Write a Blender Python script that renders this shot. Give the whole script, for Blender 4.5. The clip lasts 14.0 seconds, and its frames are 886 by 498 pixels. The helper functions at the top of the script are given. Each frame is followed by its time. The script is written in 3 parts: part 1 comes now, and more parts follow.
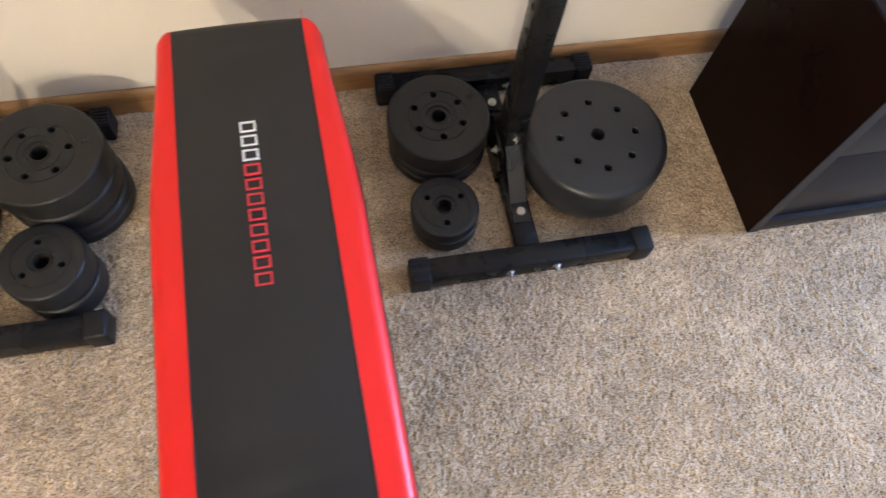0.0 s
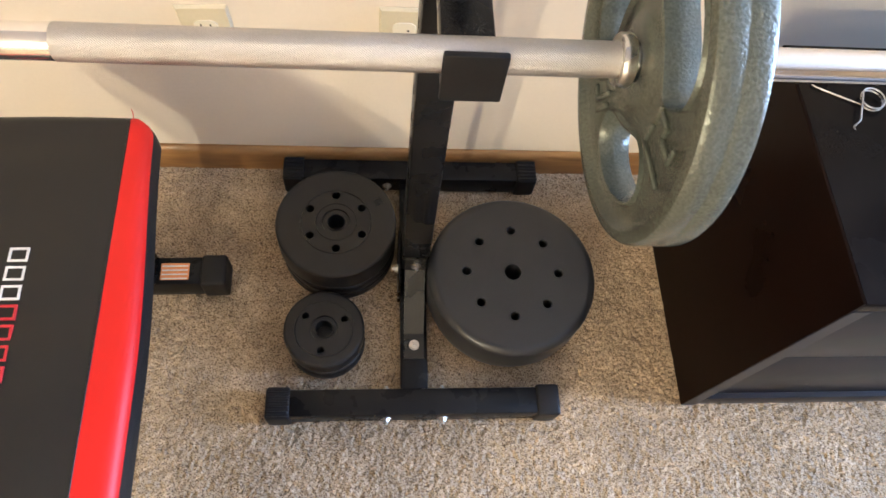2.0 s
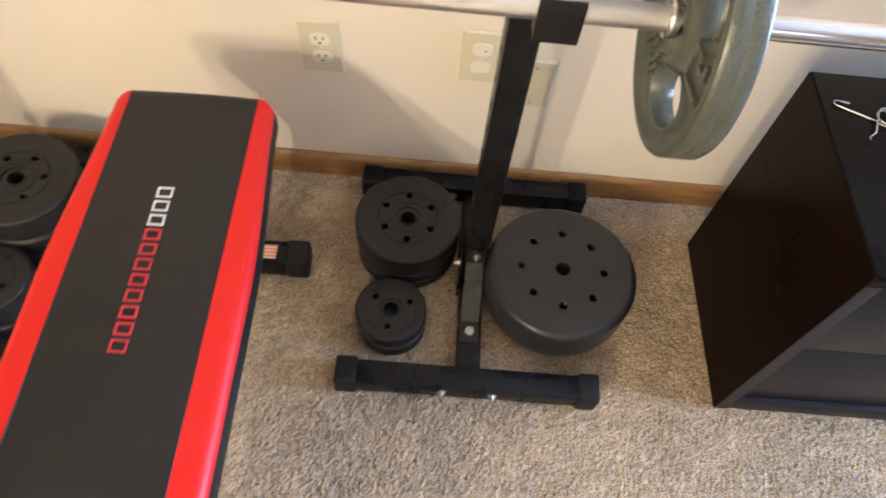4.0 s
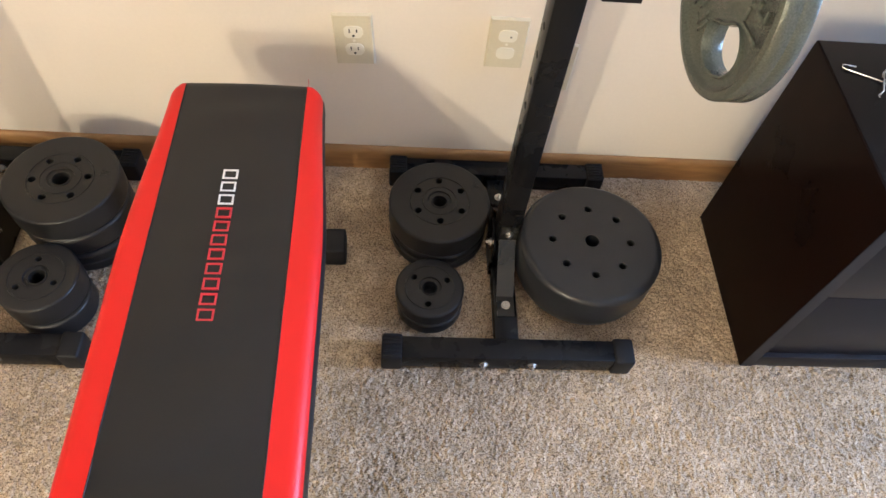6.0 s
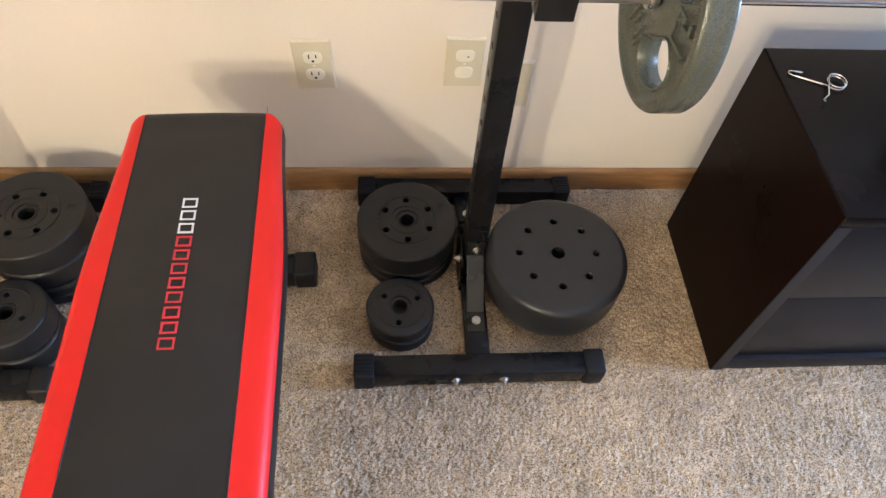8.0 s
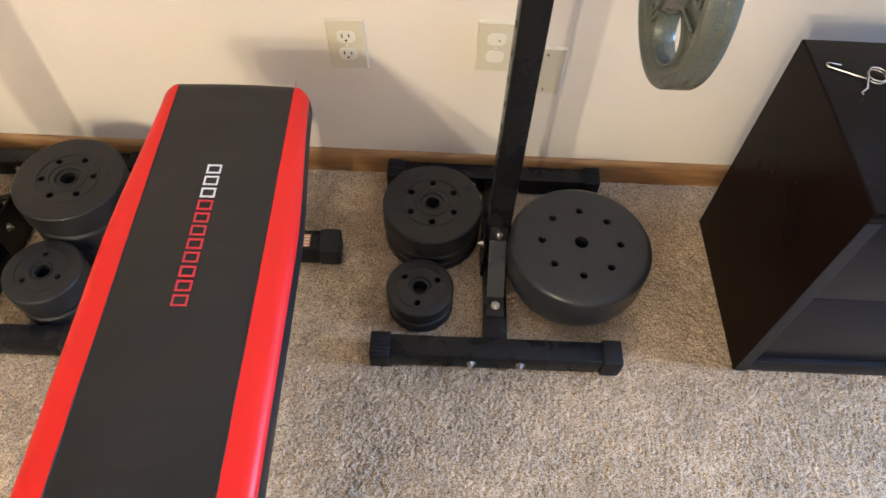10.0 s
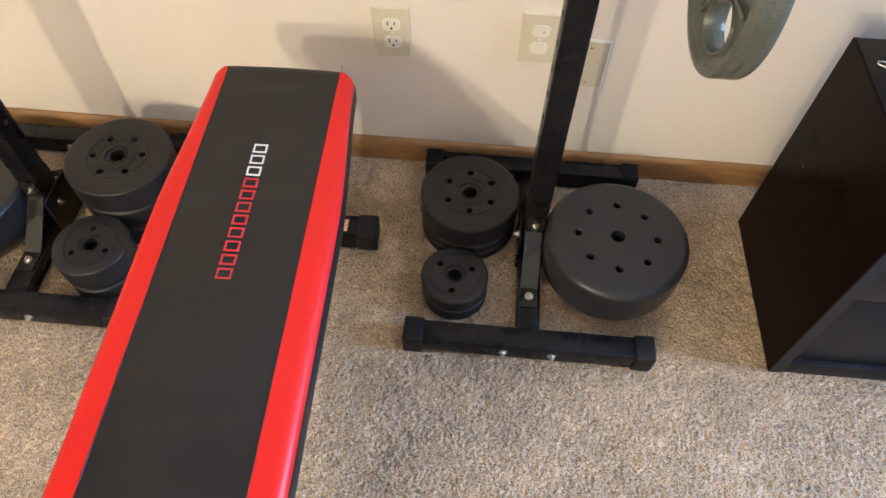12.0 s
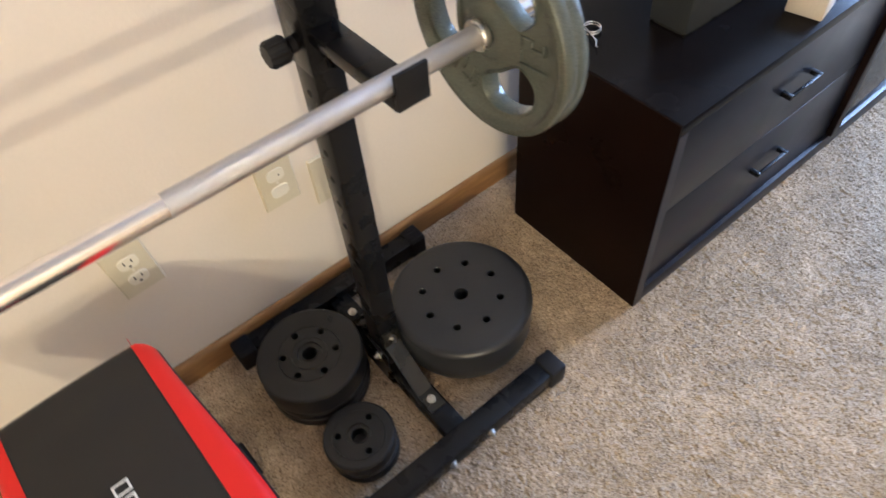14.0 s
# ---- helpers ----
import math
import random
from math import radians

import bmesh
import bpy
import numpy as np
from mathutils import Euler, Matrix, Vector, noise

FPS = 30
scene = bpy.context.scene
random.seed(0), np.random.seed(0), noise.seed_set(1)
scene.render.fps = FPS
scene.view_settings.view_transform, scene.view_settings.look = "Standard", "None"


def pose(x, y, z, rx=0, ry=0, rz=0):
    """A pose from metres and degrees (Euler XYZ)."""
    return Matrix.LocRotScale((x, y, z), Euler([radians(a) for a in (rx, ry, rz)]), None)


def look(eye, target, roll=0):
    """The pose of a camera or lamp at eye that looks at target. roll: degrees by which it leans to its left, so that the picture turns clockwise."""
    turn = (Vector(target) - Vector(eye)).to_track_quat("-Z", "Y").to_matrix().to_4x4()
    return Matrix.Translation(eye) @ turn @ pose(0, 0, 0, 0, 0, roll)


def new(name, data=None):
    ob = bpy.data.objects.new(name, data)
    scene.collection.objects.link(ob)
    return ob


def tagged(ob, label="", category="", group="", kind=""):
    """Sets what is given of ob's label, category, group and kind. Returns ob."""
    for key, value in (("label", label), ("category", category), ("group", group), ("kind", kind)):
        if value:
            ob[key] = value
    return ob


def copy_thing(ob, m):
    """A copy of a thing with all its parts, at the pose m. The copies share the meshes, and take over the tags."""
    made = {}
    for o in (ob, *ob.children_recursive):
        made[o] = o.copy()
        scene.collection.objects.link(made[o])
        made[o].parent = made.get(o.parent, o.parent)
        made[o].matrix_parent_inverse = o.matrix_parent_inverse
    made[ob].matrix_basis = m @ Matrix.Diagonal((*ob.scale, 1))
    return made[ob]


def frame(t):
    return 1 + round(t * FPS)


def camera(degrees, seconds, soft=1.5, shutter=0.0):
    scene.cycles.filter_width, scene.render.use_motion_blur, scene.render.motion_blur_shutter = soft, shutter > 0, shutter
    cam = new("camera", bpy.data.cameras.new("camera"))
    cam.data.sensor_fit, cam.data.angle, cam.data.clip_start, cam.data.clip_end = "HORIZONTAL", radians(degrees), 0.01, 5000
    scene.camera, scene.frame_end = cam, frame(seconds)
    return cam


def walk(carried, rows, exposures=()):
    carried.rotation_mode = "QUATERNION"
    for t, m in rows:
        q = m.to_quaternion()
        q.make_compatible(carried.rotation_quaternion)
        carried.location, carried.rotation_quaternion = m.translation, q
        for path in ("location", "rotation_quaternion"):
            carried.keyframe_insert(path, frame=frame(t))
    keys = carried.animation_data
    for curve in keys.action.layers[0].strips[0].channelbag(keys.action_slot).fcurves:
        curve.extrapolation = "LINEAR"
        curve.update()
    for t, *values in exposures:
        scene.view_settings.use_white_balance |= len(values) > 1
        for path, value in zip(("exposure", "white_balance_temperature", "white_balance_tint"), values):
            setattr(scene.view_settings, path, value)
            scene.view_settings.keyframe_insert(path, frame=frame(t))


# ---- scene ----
cam = camera(65.9, 14.0, shutter=0.4)
PATH = [
    (0, (-0.002, -0.948, 1.195), (0.280, -0.137, -0.612), 9.4),
    (0.3, (0.084, -0.945, 1.184), (0.354, -0.137, -0.626), 8.3),
    (0.5, (0.121, -0.927, 1.171), (0.395, -0.110, -0.634), 8.9),
    (0.7, (0.179, -0.876, 1.155), (0.432, -0.061, -0.656), 8.9),
    (1, (0.217, -0.792, 1.134), (0.492, 0.039, -0.665), 11.1),
    (1.5, (0.287, -0.730, 1.136), (0.530, 0.089, -0.673), 13.4),
    (2, (0.286, -0.710, 1.139), (0.468, 0.133, -0.665), 11.4),
    (2.5, (0.273, -0.687, 1.133), (0.410, 0.153, -0.677), 7.6),
    (3, (0.254, -0.691, 1.140), (0.376, 0.206, -0.644), 5.6),
    (3.5, (0.252, -0.753, 1.164), (0.360, 0.255, -0.560), 6.2),
    (3.7, (0.250, -0.816, 1.177), (0.360, 0.213, -0.534), 7.7),
    (4, (0.241, -0.911, 1.189), (0.305, 0.140, -0.512), 7.7),
    (4.2, (0.228, -0.955, 1.190), (0.235, 0.119, -0.497), 6.4),
    (6.5, (0.126, -1.008, 1.193), (0.294, 0.092, -0.469), 7.8),
    (7, (0.140, -1.015, 1.195), (0.325, 0.103, -0.453), 7.6),
    (7.5, (0.157, -1.008, 1.207), (0.333, 0.123, -0.433), 6.9),
    (10, (0.223, -1.041, 1.192), (0.243, 0.096, -0.453), 3.3),
    (10.5, (0.213, -1.052, 1.186), (0.182, 0.083, -0.460), 2.6),
    (11, (0.234, -1.052, 1.184), (0.175, 0.079, -0.464), 1.1),
    (11.5, (0.230, -1.064, 1.182), (0.167, 0.063, -0.469), 1.2),
    (12, (0.212, -1.064, 1.190), (0.146, 0.064, -0.460), 1.9),
    (12.5, (0.219, -1.066, 1.189), (0.168, 0.078, -0.451), -0.7),
    (12.8, (0.214, -1.075, 1.187), (0.202, 0.070, -0.453), -4.2),
    (13, (0.179, -1.101, 1.186), (0.260, 0.104, -0.408), -4.5),
    (13.2, (0.133, -1.089, 1.192), (0.252, 0.151, -0.376), -7.8),
    (13.5, (0.066, -0.997, 1.225), (0.556, 0.047, -0.410), -3.4),
    (13.7, (0.060, -0.955, 1.229), (0.728, 0.019, -0.385), -1.5),
    (13.8, (0.063, -0.933, 1.226), (0.753, 0.066, -0.364), -3.5),
    (14, (0.044, -0.881, 1.214), (0.767, 0.143, -0.345), -5.5),
]
EXPOSURES = [(0.0, -0.03, 5700, 10), (0.8, 0.07, 5850, 10), (1.5, 0.15, 6000, 10), (2.2, 0.08, 6250, 10), (3.0, -0.01, 6350, 10), (4.2, 0.0, 6150, 10),
    (6.5, -0.03, 5900, 10), (7.5, -0.04, 5900, 10), (12.8, -0.06, 5900, 10), (13.5, -0.12, 5920, 10), (14.0, -0.23, 5920, 10)]
walk(cam, [(t, look(eye, target, roll)) for t, eye, target, roll in PATH], EXPOSURES)

# ---- light ----
world = bpy.data.worlds.new("world")
scene.world = world
world.use_nodes = True
wn = world.node_tree.nodes
sky = wn.new("ShaderNodeTexSky")
sky.sky_type = "NISHITA"
sky.sun_disc = False
sky.sun_elevation, sky.sun_rotation = radians(38), radians(200)
wn["Background"].inputs["Strength"].default_value = 0.1
world.node_tree.links.new(sky.outputs["Color"], wn["Background"].inputs["Color"])


def lamp(name, kind, place, watts, colour, size=0.05, aim=None, size_y=None):
    data = bpy.data.lights.new(name, kind)
    data.energy, data.color = watts, colour
    if kind == "AREA":
        data.shape, data.size, data.size_y = "RECTANGLE", size, size_y or size
    else:
        data.shadow_soft_size = size
    ob = new(name, data)
    ob.matrix_world = look(place, aim) if aim else pose(*place)
    return ob


WARM = (1.0, 0.86, 0.60)
DAY = (0.44, 0.62, 1.0)
# two bulbs of a tall lamp behind the camera, and daylight from two windows
lamp("lamp_bulb", "POINT", (-0.75, -3.26, 1.42), 114, WARM, 0.026)
lamp("lamp_bulb", "POINT", (-1.38, -3.26, 1.80), 166, WARM, 0.026)
lamp("window_daylight", "AREA", (3.33, -0.55, 1.30), 255, DAY, 0.82, (0.0, -0.75, 0.75), 1.45)
lamp("window_daylight", "AREA", (2.3, -4.5, 1.5), 8, DAY, 0.95, (1.9, 0.0, 0.9), 0.95)

# ---- materials ----


def material(name, base, rough=0.5, metal=0.0, scale=60.0, spread=0.15, bump=0.1, depth=0.001, stain=0.1, stain_scale=5.0, coat=0.0, spec=0.5, jitter=0.0, rough_spread=0.1):
    """A surface with grain and larger stains in its colour, varied gloss and fine relief."""
    m = bpy.data.materials.new(name)
    m.use_nodes = True
    n, l = m.node_tree.nodes, m.node_tree.links
    b = n["Principled BSDF"]
    co = n.new("ShaderNodeTexCoord")
    fine = n.new("ShaderNodeTexNoise")
    fine.inputs["Scale"].default_value, fine.inputs["Detail"].default_value = scale, 4
    big = n.new("ShaderNodeTexNoise")
    big.inputs["Scale"].default_value, big.inputs["Detail"].default_value = stain_scale, 5
    for x in (fine, big):
        l.new(co.outputs["Object"], x.inputs["Vector"])
    one = n.new("ShaderNodeMapRange")
    one.inputs[1].default_value, one.inputs[2].default_value = 0.25, 0.75
    one.inputs[3].default_value, one.inputs[4].default_value = 1 - spread, 1 + spread
    two = n.new("ShaderNodeMapRange")
    two.inputs[1].default_value, two.inputs[2].default_value = 0.25, 0.75
    two.inputs[3].default_value, two.inputs[4].default_value = 1 - stain, 1 + stain
    l.new(fine.outputs["Fac"], one.inputs[0])
    l.new(big.outputs["Fac"], two.inputs[0])
    mul = n.new("ShaderNodeMath")
    mul.operation = "MULTIPLY"
    l.new(one.outputs[0], mul.inputs[0])
    l.new(two.outputs[0], mul.inputs[1])
    tint = n.new("ShaderNodeVectorMath")
    tint.operation = "SCALE"
    tint.inputs[0].default_value = base
    l.new(mul.outputs[0], tint.inputs["Scale"])
    l.new(tint.outputs[0], b.inputs["Base Color"])
    r = n.new("ShaderNodeMapRange")
    r.inputs[1].default_value, r.inputs[2].default_value = 0.3, 0.7
    r.inputs[3].default_value, r.inputs[4].default_value = max(0.02, rough - rough_spread), min(1, rough + rough_spread)
    l.new(big.outputs["Fac"], r.inputs[0])
    l.new(r.outputs[0], b.inputs["Roughness"])
    b.inputs["Metallic"].default_value = metal
    b.inputs["Coat Weight"].default_value = coat
    b.inputs["Specular IOR Level"].default_value = spec
    if bump:
        bp = n.new("ShaderNodeBump")
        bp.inputs["Strength"].default_value, bp.inputs["Distance"].default_value = bump, depth
        l.new(fine.outputs["Fac"], bp.inputs["Height"])
        l.new(bp.outputs[0], b.inputs["Normal"])
    return m


def wood(name, light, dark, rough, along="X", scale=30.0):
    """Oak or stained board with grain drawn out along one axis."""
    m = material(name, light, rough, 0, 300, 0.05, 0.15, 0.0004, 0.1, 3)
    n, l = m.node_tree.nodes, m.node_tree.links
    co, mp, w = n.new("ShaderNodeTexCoord"), n.new("ShaderNodeMapping"), n.new("ShaderNodeTexNoise")
    s = [scale * 1.0, scale * 6.0, scale * 6.0]
    if along == "Y":
        s = [s[1], s[0], s[1]]
    mp.inputs["Scale"].default_value = [v / 10 for v in s]
    w.inputs["Scale"].default_value, w.inputs["Detail"].default_value, w.inputs["Distortion"].default_value = 6, 6, 0.6
    l.new(co.outputs["Object"], mp.inputs[0])
    l.new(mp.outputs[0], w.inputs["Vector"])
    ramp = n.new("ShaderNodeValToRGB")
    ramp.color_ramp.elements[0].position, ramp.color_ramp.elements[1].position = 0.35, 0.65
    ramp.color_ramp.elements[0].color, ramp.color_ramp.elements[1].color = (*dark, 1), (*light, 1)
    l.new(w.outputs["Fac"], ramp.inputs[0])
    l.new(ramp.outputs[0], n["Principled BSDF"].inputs["Base Color"])
    return m


def carpet_material():
    m = material("carpet", (0.42, 0.33, 0.25), 0.95, 0, 600, 0.3, 0.5, 0.002, 0.1, 6, spec=0.1)
    n, l = m.node_tree.nodes, m.node_tree.links
    co = n.new("ShaderNodeTexCoord")
    v = n.new("ShaderNodeTexNoise")
    v.inputs["Scale"].default_value, v.inputs["Detail"].default_value, v.inputs["Roughness"].default_value = 390, 3, 0.6
    l.new(co.outputs["Object"], v.inputs["Vector"])
    ramp = n.new("ShaderNodeValToRGB")
    e = ramp.color_ramp.elements
    e[0].position, e[0].color = 0.38, (0.12, 0.078, 0.047, 1)
    e[1].position, e[1].color = 0.62, (0.575, 0.452, 0.315, 1)
    e.new(0.47).color = (0.41, 0.30, 0.183, 1)
    l.new(v.outputs["Fac"], ramp.inputs[0])
    big = n.new("ShaderNodeTexNoise")
    big.inputs["Scale"].default_value, big.inputs["Detail"].default_value = 9, 4
    l.new(co.outputs["Object"], big.inputs["Vector"])
    mr = n.new("ShaderNodeMapRange")
    mr.inputs[1].default_value, mr.inputs[2].default_value, mr.inputs[3].default_value, mr.inputs[4].default_value = 0.3, 0.7, 0.80, 1.13
    l.new(big.outputs["Fac"], mr.inputs[0])
    tuft = n.new("ShaderNodeTexNoise")
    tuft.inputs["Scale"].default_value, tuft.inputs["Detail"].default_value = 34, 3
    l.new(co.outputs["Object"], tuft.inputs["Vector"])
    tr = n.new("ShaderNodeMapRange")
    tr.inputs[1].default_value, tr.inputs[2].default_value, tr.inputs[3].default_value, tr.inputs[4].default_value = 0.3, 0.7, 0.86, 1.12
    l.new(tuft.outputs["Fac"], tr.inputs[0])
    both = n.new("ShaderNodeMath")
    both.operation = "MULTIPLY"
    l.new(mr.outputs[0], both.inputs[0])
    l.new(tr.outputs[0], both.inputs[1])
    sc = n.new("ShaderNodeVectorMath")
    sc.operation = "SCALE"
    l.new(ramp.outputs[0], sc.inputs[0])
    l.new(both.outputs[0], sc.inputs["Scale"])
    l.new(sc.outputs[0], n["Principled BSDF"].inputs["Base Color"])
    n["Principled BSDF"].inputs["Sheen Weight"].default_value = 0.2
    return m


M_WALL = material("wall_paint", (0.745, 0.67, 0.565), 0.75, 0, 140, 0.015, 0.25, 0.0012, 0.025, 2.5, spec=0.3)
# Unseen walls: toned darker than the cream wall to hold down bounced light.
M_WALL_FAR = material("unseen_wall_low_bounce", (0.50, 0.41, 0.32), 0.8, 0, 140, 0.03, 0.25, 0.0012, 0.04, 2.5, spec=0.3)
M_CEIL = material("ceiling_paint", (0.55, 0.52, 0.48), 0.9, 0, 60, 0.03, 0.5, 0.004, 0.02, 2)
M_CARPET = carpet_material()
M_OAK = wood("oak", (0.35, 0.187, 0.066), (0.21, 0.10, 0.034), 0.4, "X", 12)
# The cabinet's one espresso laminate in three tones; the blue imitates reflected daylight.
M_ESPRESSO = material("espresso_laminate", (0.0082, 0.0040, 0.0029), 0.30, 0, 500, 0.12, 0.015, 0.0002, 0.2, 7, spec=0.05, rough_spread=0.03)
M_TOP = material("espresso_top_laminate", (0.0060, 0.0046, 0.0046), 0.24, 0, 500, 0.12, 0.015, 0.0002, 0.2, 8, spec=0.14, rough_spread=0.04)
M_FRONT_SHEEN = material("laminate_blue_sheen", (0.0075, 0.0081, 0.0148), 0.33, 0, 500, 0.12, 0.015, 0.0002, 0.25, 9, spec=0.38, rough_spread=0.05)
M_STEEL = material("black_powder_coat", (0.007, 0.007, 0.0075), 0.27, 0, 700, 0.2, 0.10, 0.0003, 0.2, 14, spec=0.2)
M_CAP = material("black_rubber_plastic", (0.009, 0.009, 0.010), 0.5, 0, 500, 0.2, 0.1, 0.0003, 0.2, 20, spec=0.25)
# colour lifted towards olive, standing in for gloss on the front gusset
M_BRACKET = material("black_coat_olive_tint", (0.015, 0.0145, 0.012), 0.30, 0, 500, 0.2, 0.1, 0.0003, 0.25, 30)
M_VINYL = material("charcoal_plastic", (0.0130, 0.0126, 0.0126), 0.42, 0, 600, 0.14, 0.2, 0.0004, 0.25, 18, spec=0.36)
M_VINYL_BIG = material("grey_charcoal_plastic", (0.0185, 0.0195, 0.022), 0.33, 0, 600, 0.12, 0.2, 0.0004, 0.1, 14, spec=0.45, rough_spread=0.025)
M_HOLE = material("dark_hollow", (0.004, 0.004, 0.004), 0.8, 0, 100, 0.1, 0, 0, 0.1, 5)
M_IRON = material("grey_hammertone_iron", (0.104, 0.117, 0.098), 0.17, 0.3, 520, 0.30, 0.5, 0.0011, 0.14, 20, rough_spread=0.06)
M_CHROME = material("chrome", (0.80, 0.79, 0.78), 0.09, 1.0, 300, 0.03, 0.02, 0.0002, 0.06, 20, rough_spread=0.04)


def knurl_material():
    """Satin steel cut with two crossing spiral grooves round the bar, which lies along x."""
    m = material("knurled_chrome", (0.52, 0.51, 0.50), 0.38, 1.0, 900, 0.08, 0, 0, 0.06, 30)
    n, l = m.node_tree.nodes, m.node_tree.links

    def op(kind, a, b=None):
        x = n.new("ShaderNodeMath")
        x.operation = kind
        for k, v in enumerate((a, b)):
            if isinstance(v, (int, float)):
                x.inputs[k].default_value = v
            elif v is not None:
                l.new(v, x.inputs[k])
        return x.outputs[0]

    xyz = n.new("ShaderNodeSeparateXYZ")
    l.new(n.new("ShaderNodeTexCoord").outputs["Object"], xyz.inputs[0])
    turn = op("MULTIPLY", op("ARCTAN2", xyz.outputs["Z"], xyz.outputs["Y"]), 26)
    along = op("MULTIPLY", xyz.outputs["X"], 1750)
    cut = op("MULTIPLY", op("ABSOLUTE", op("SINE", op("ADD", along, turn))), op("ABSOLUTE", op("SINE", op("SUBTRACT", along, turn))))
    bp = n.new("ShaderNodeBump")
    bp.inputs["Strength"].default_value, bp.inputs["Distance"].default_value = 0.6, 0.0004
    l.new(cut, bp.inputs["Height"])
    l.new(bp.outputs[0], n["Principled BSDF"].inputs["Normal"])
    return m


M_KNURL = knurl_material()
M_ZINC = material("zinc", (0.62, 0.60, 0.56), 0.3, 1.0, 500, 0.15, 0.2, 0.0005, 0.1, 40)
M_RED = material("red_vinyl", (0.64, 0.012, 0.008), 0.42, 0, 900, 0.03, 0.25, 0.0004, 0.04, 6, spec=0.35)
M_BLACK = material("black_vinyl", (0.0130, 0.0120, 0.0112), 0.40, 0, 900, 0.12, 0.35, 0.0005, 0.15, 6, spec=0.36)
M_IVORY = material("ivory_plastic", (0.62, 0.56, 0.41), 0.4, 0, 300, 0.03, 0.05, 0.0002, 0.05, 10)
M_WHITE = material("white_plastic", (0.76, 0.72, 0.60), 0.35, 0, 300, 0.02, 0, 0, 0.03, 10)
M_PRINT = material("white_print", (0.70, 0.69, 0.66), 0.5, 0, 400, 0.08, 0, 0, 0.1, 30)
M_REDPRINT = material("red_print", (0.50, 0.022, 0.032), 0.5, 0, 400, 0.08, 0, 0, 0.1, 30)
M_ORANGE = material("orange_sticker", (0.75, 0.28, 0.10), 0.5, 0, 300, 0.05, 0, 0, 0.1, 30)
M_PAPER = material("off_white_card", (0.62, 0.56, 0.47), 0.6, 0, 300, 0.05, 0.05, 0.0003, 0.06, 20)
M_DARKGREY = material("dark_grey_plastic", (0.03, 0.033, 0.034), 0.45, 0, 400, 0.15, 0.1, 0.0004, 0.2, 12)
M_GLASS = material("smoked_glass", (0.03, 0.035, 0.04), 0.06, 0, 100, 0.02, 0, 0, 0.05, 5)

# ---- mesh helpers ----


def box(bm, x0, x1, y0, y1, z0, z1, bevel=0.0, segments=2):
    m = Matrix.Translation(((x0 + x1) / 2, (y0 + y1) / 2, (z0 + z1) / 2)) @ Matrix.Diagonal((x1 - x0, y1 - y0, z1 - z0, 1))
    vs = bmesh.ops.create_cube(bm, size=1, matrix=m)["verts"]
    if bevel:
        es = list({e for v in vs for e in v.link_edges})
        bmesh.ops.bevel(bm, geom=es, offset=bevel, segments=segments, affect="EDGES", profile=0.5)
    return bm


def lathe(bm, profile, n=64, m=Matrix()):
    """Turns (radius, height) pairs round z."""
    rings = []
    for r, h in profile:
        if r < 1e-6:
            rings.append([bm.verts.new(m @ Vector((0, 0, h)))])
        else:
            rings.append([bm.verts.new(m @ Vector((r * math.cos(2 * math.pi * i / n), r * math.sin(2 * math.pi * i / n), h))) for i in range(n)])
    for a, b in zip(rings, rings[1:]):
        for i in range(n):
            j = (i + 1) % n
            if len(a) == 1 and len(b) == 1:
                continue
            if len(a) == 1:
                bm.faces.new((a[0], b[i], b[j]))
            elif len(b) == 1:
                bm.faces.new((a[i], b[0], a[j]))
            else:
                bm.faces.new((a[i], b[i], b[j], a[j]))
    return rings


def outline_fill(bm, loops):
    """One flat face set bounded by the first loop, with the other loops as openings."""
    edges = []
    for vs in loops:
        for a, b in zip(vs, vs[1:] + vs[:1]):
            edges.append(bm.edges.get((a, b)) or bm.edges.new((a, b)))
    bmesh.ops.triangle_fill(bm, use_beauty=True, use_dissolve=False, edges=edges)


def ring(bm, points):
    return [bm.verts.new(p) for p in points]


def bridge(bm, a, b):
    n = len(a)
    for i in range(n):
        bm.faces.new((a[i], a[(i + 1) % n], b[(i + 1) % n], b[i]))


def rod(bm, p, q, r, n=20):
    p, q = Vector(p), Vector(q)
    d = q - p
    m = Matrix.Translation((p + q) / 2) @ d.to_track_quat("Z", "Y").to_matrix().to_4x4()
    bmesh.ops.create_cone(bm, cap_ends=True, segments=n, radius1=r, radius2=r, depth=d.length, matrix=m)
    return bm


def wire(bm, points, r, n=8):
    pts = [Vector(p) for p in points]
    prev = None
    for i, p in enumerate(pts):
        d = (pts[min(i + 1, len(pts) - 1)] - pts[max(i - 1, 0)]).normalized()
        q = d.to_track_quat("Z", "Y").to_matrix()
        cur = [bm.verts.new(p + q @ Vector((r * math.cos(2 * math.pi * k / n), r * math.sin(2 * math.pi * k / n), 0))) for k in range(n)]
        if prev:
            off = min(range(n), key=lambda o: sum((prev[k].co - cur[(k + o) % n].co).length for k in range(n)))
            cur = cur[off:] + cur[:off]
            bridge(bm, prev, cur)
        else:
            bm.faces.new(cur[::-1])
        prev = cur
    bm.faces.new(prev)


def part(name, bm, mat, parent=None, label="", smooth=40):
    bmesh.ops.recalc_face_normals(bm, faces=bm.faces)
    me = bpy.data.meshes.new(name)
    bm.to_mesh(me)
    bm.free()
    me.materials.append(mat)
    if smooth:
        me.shade_smooth()
        me.set_sharp_from_angle(angle=radians(smooth))
    ob = new(name, me)
    if parent:
        ob.parent = parent
    if label:
        tagged(ob, label)
    return ob


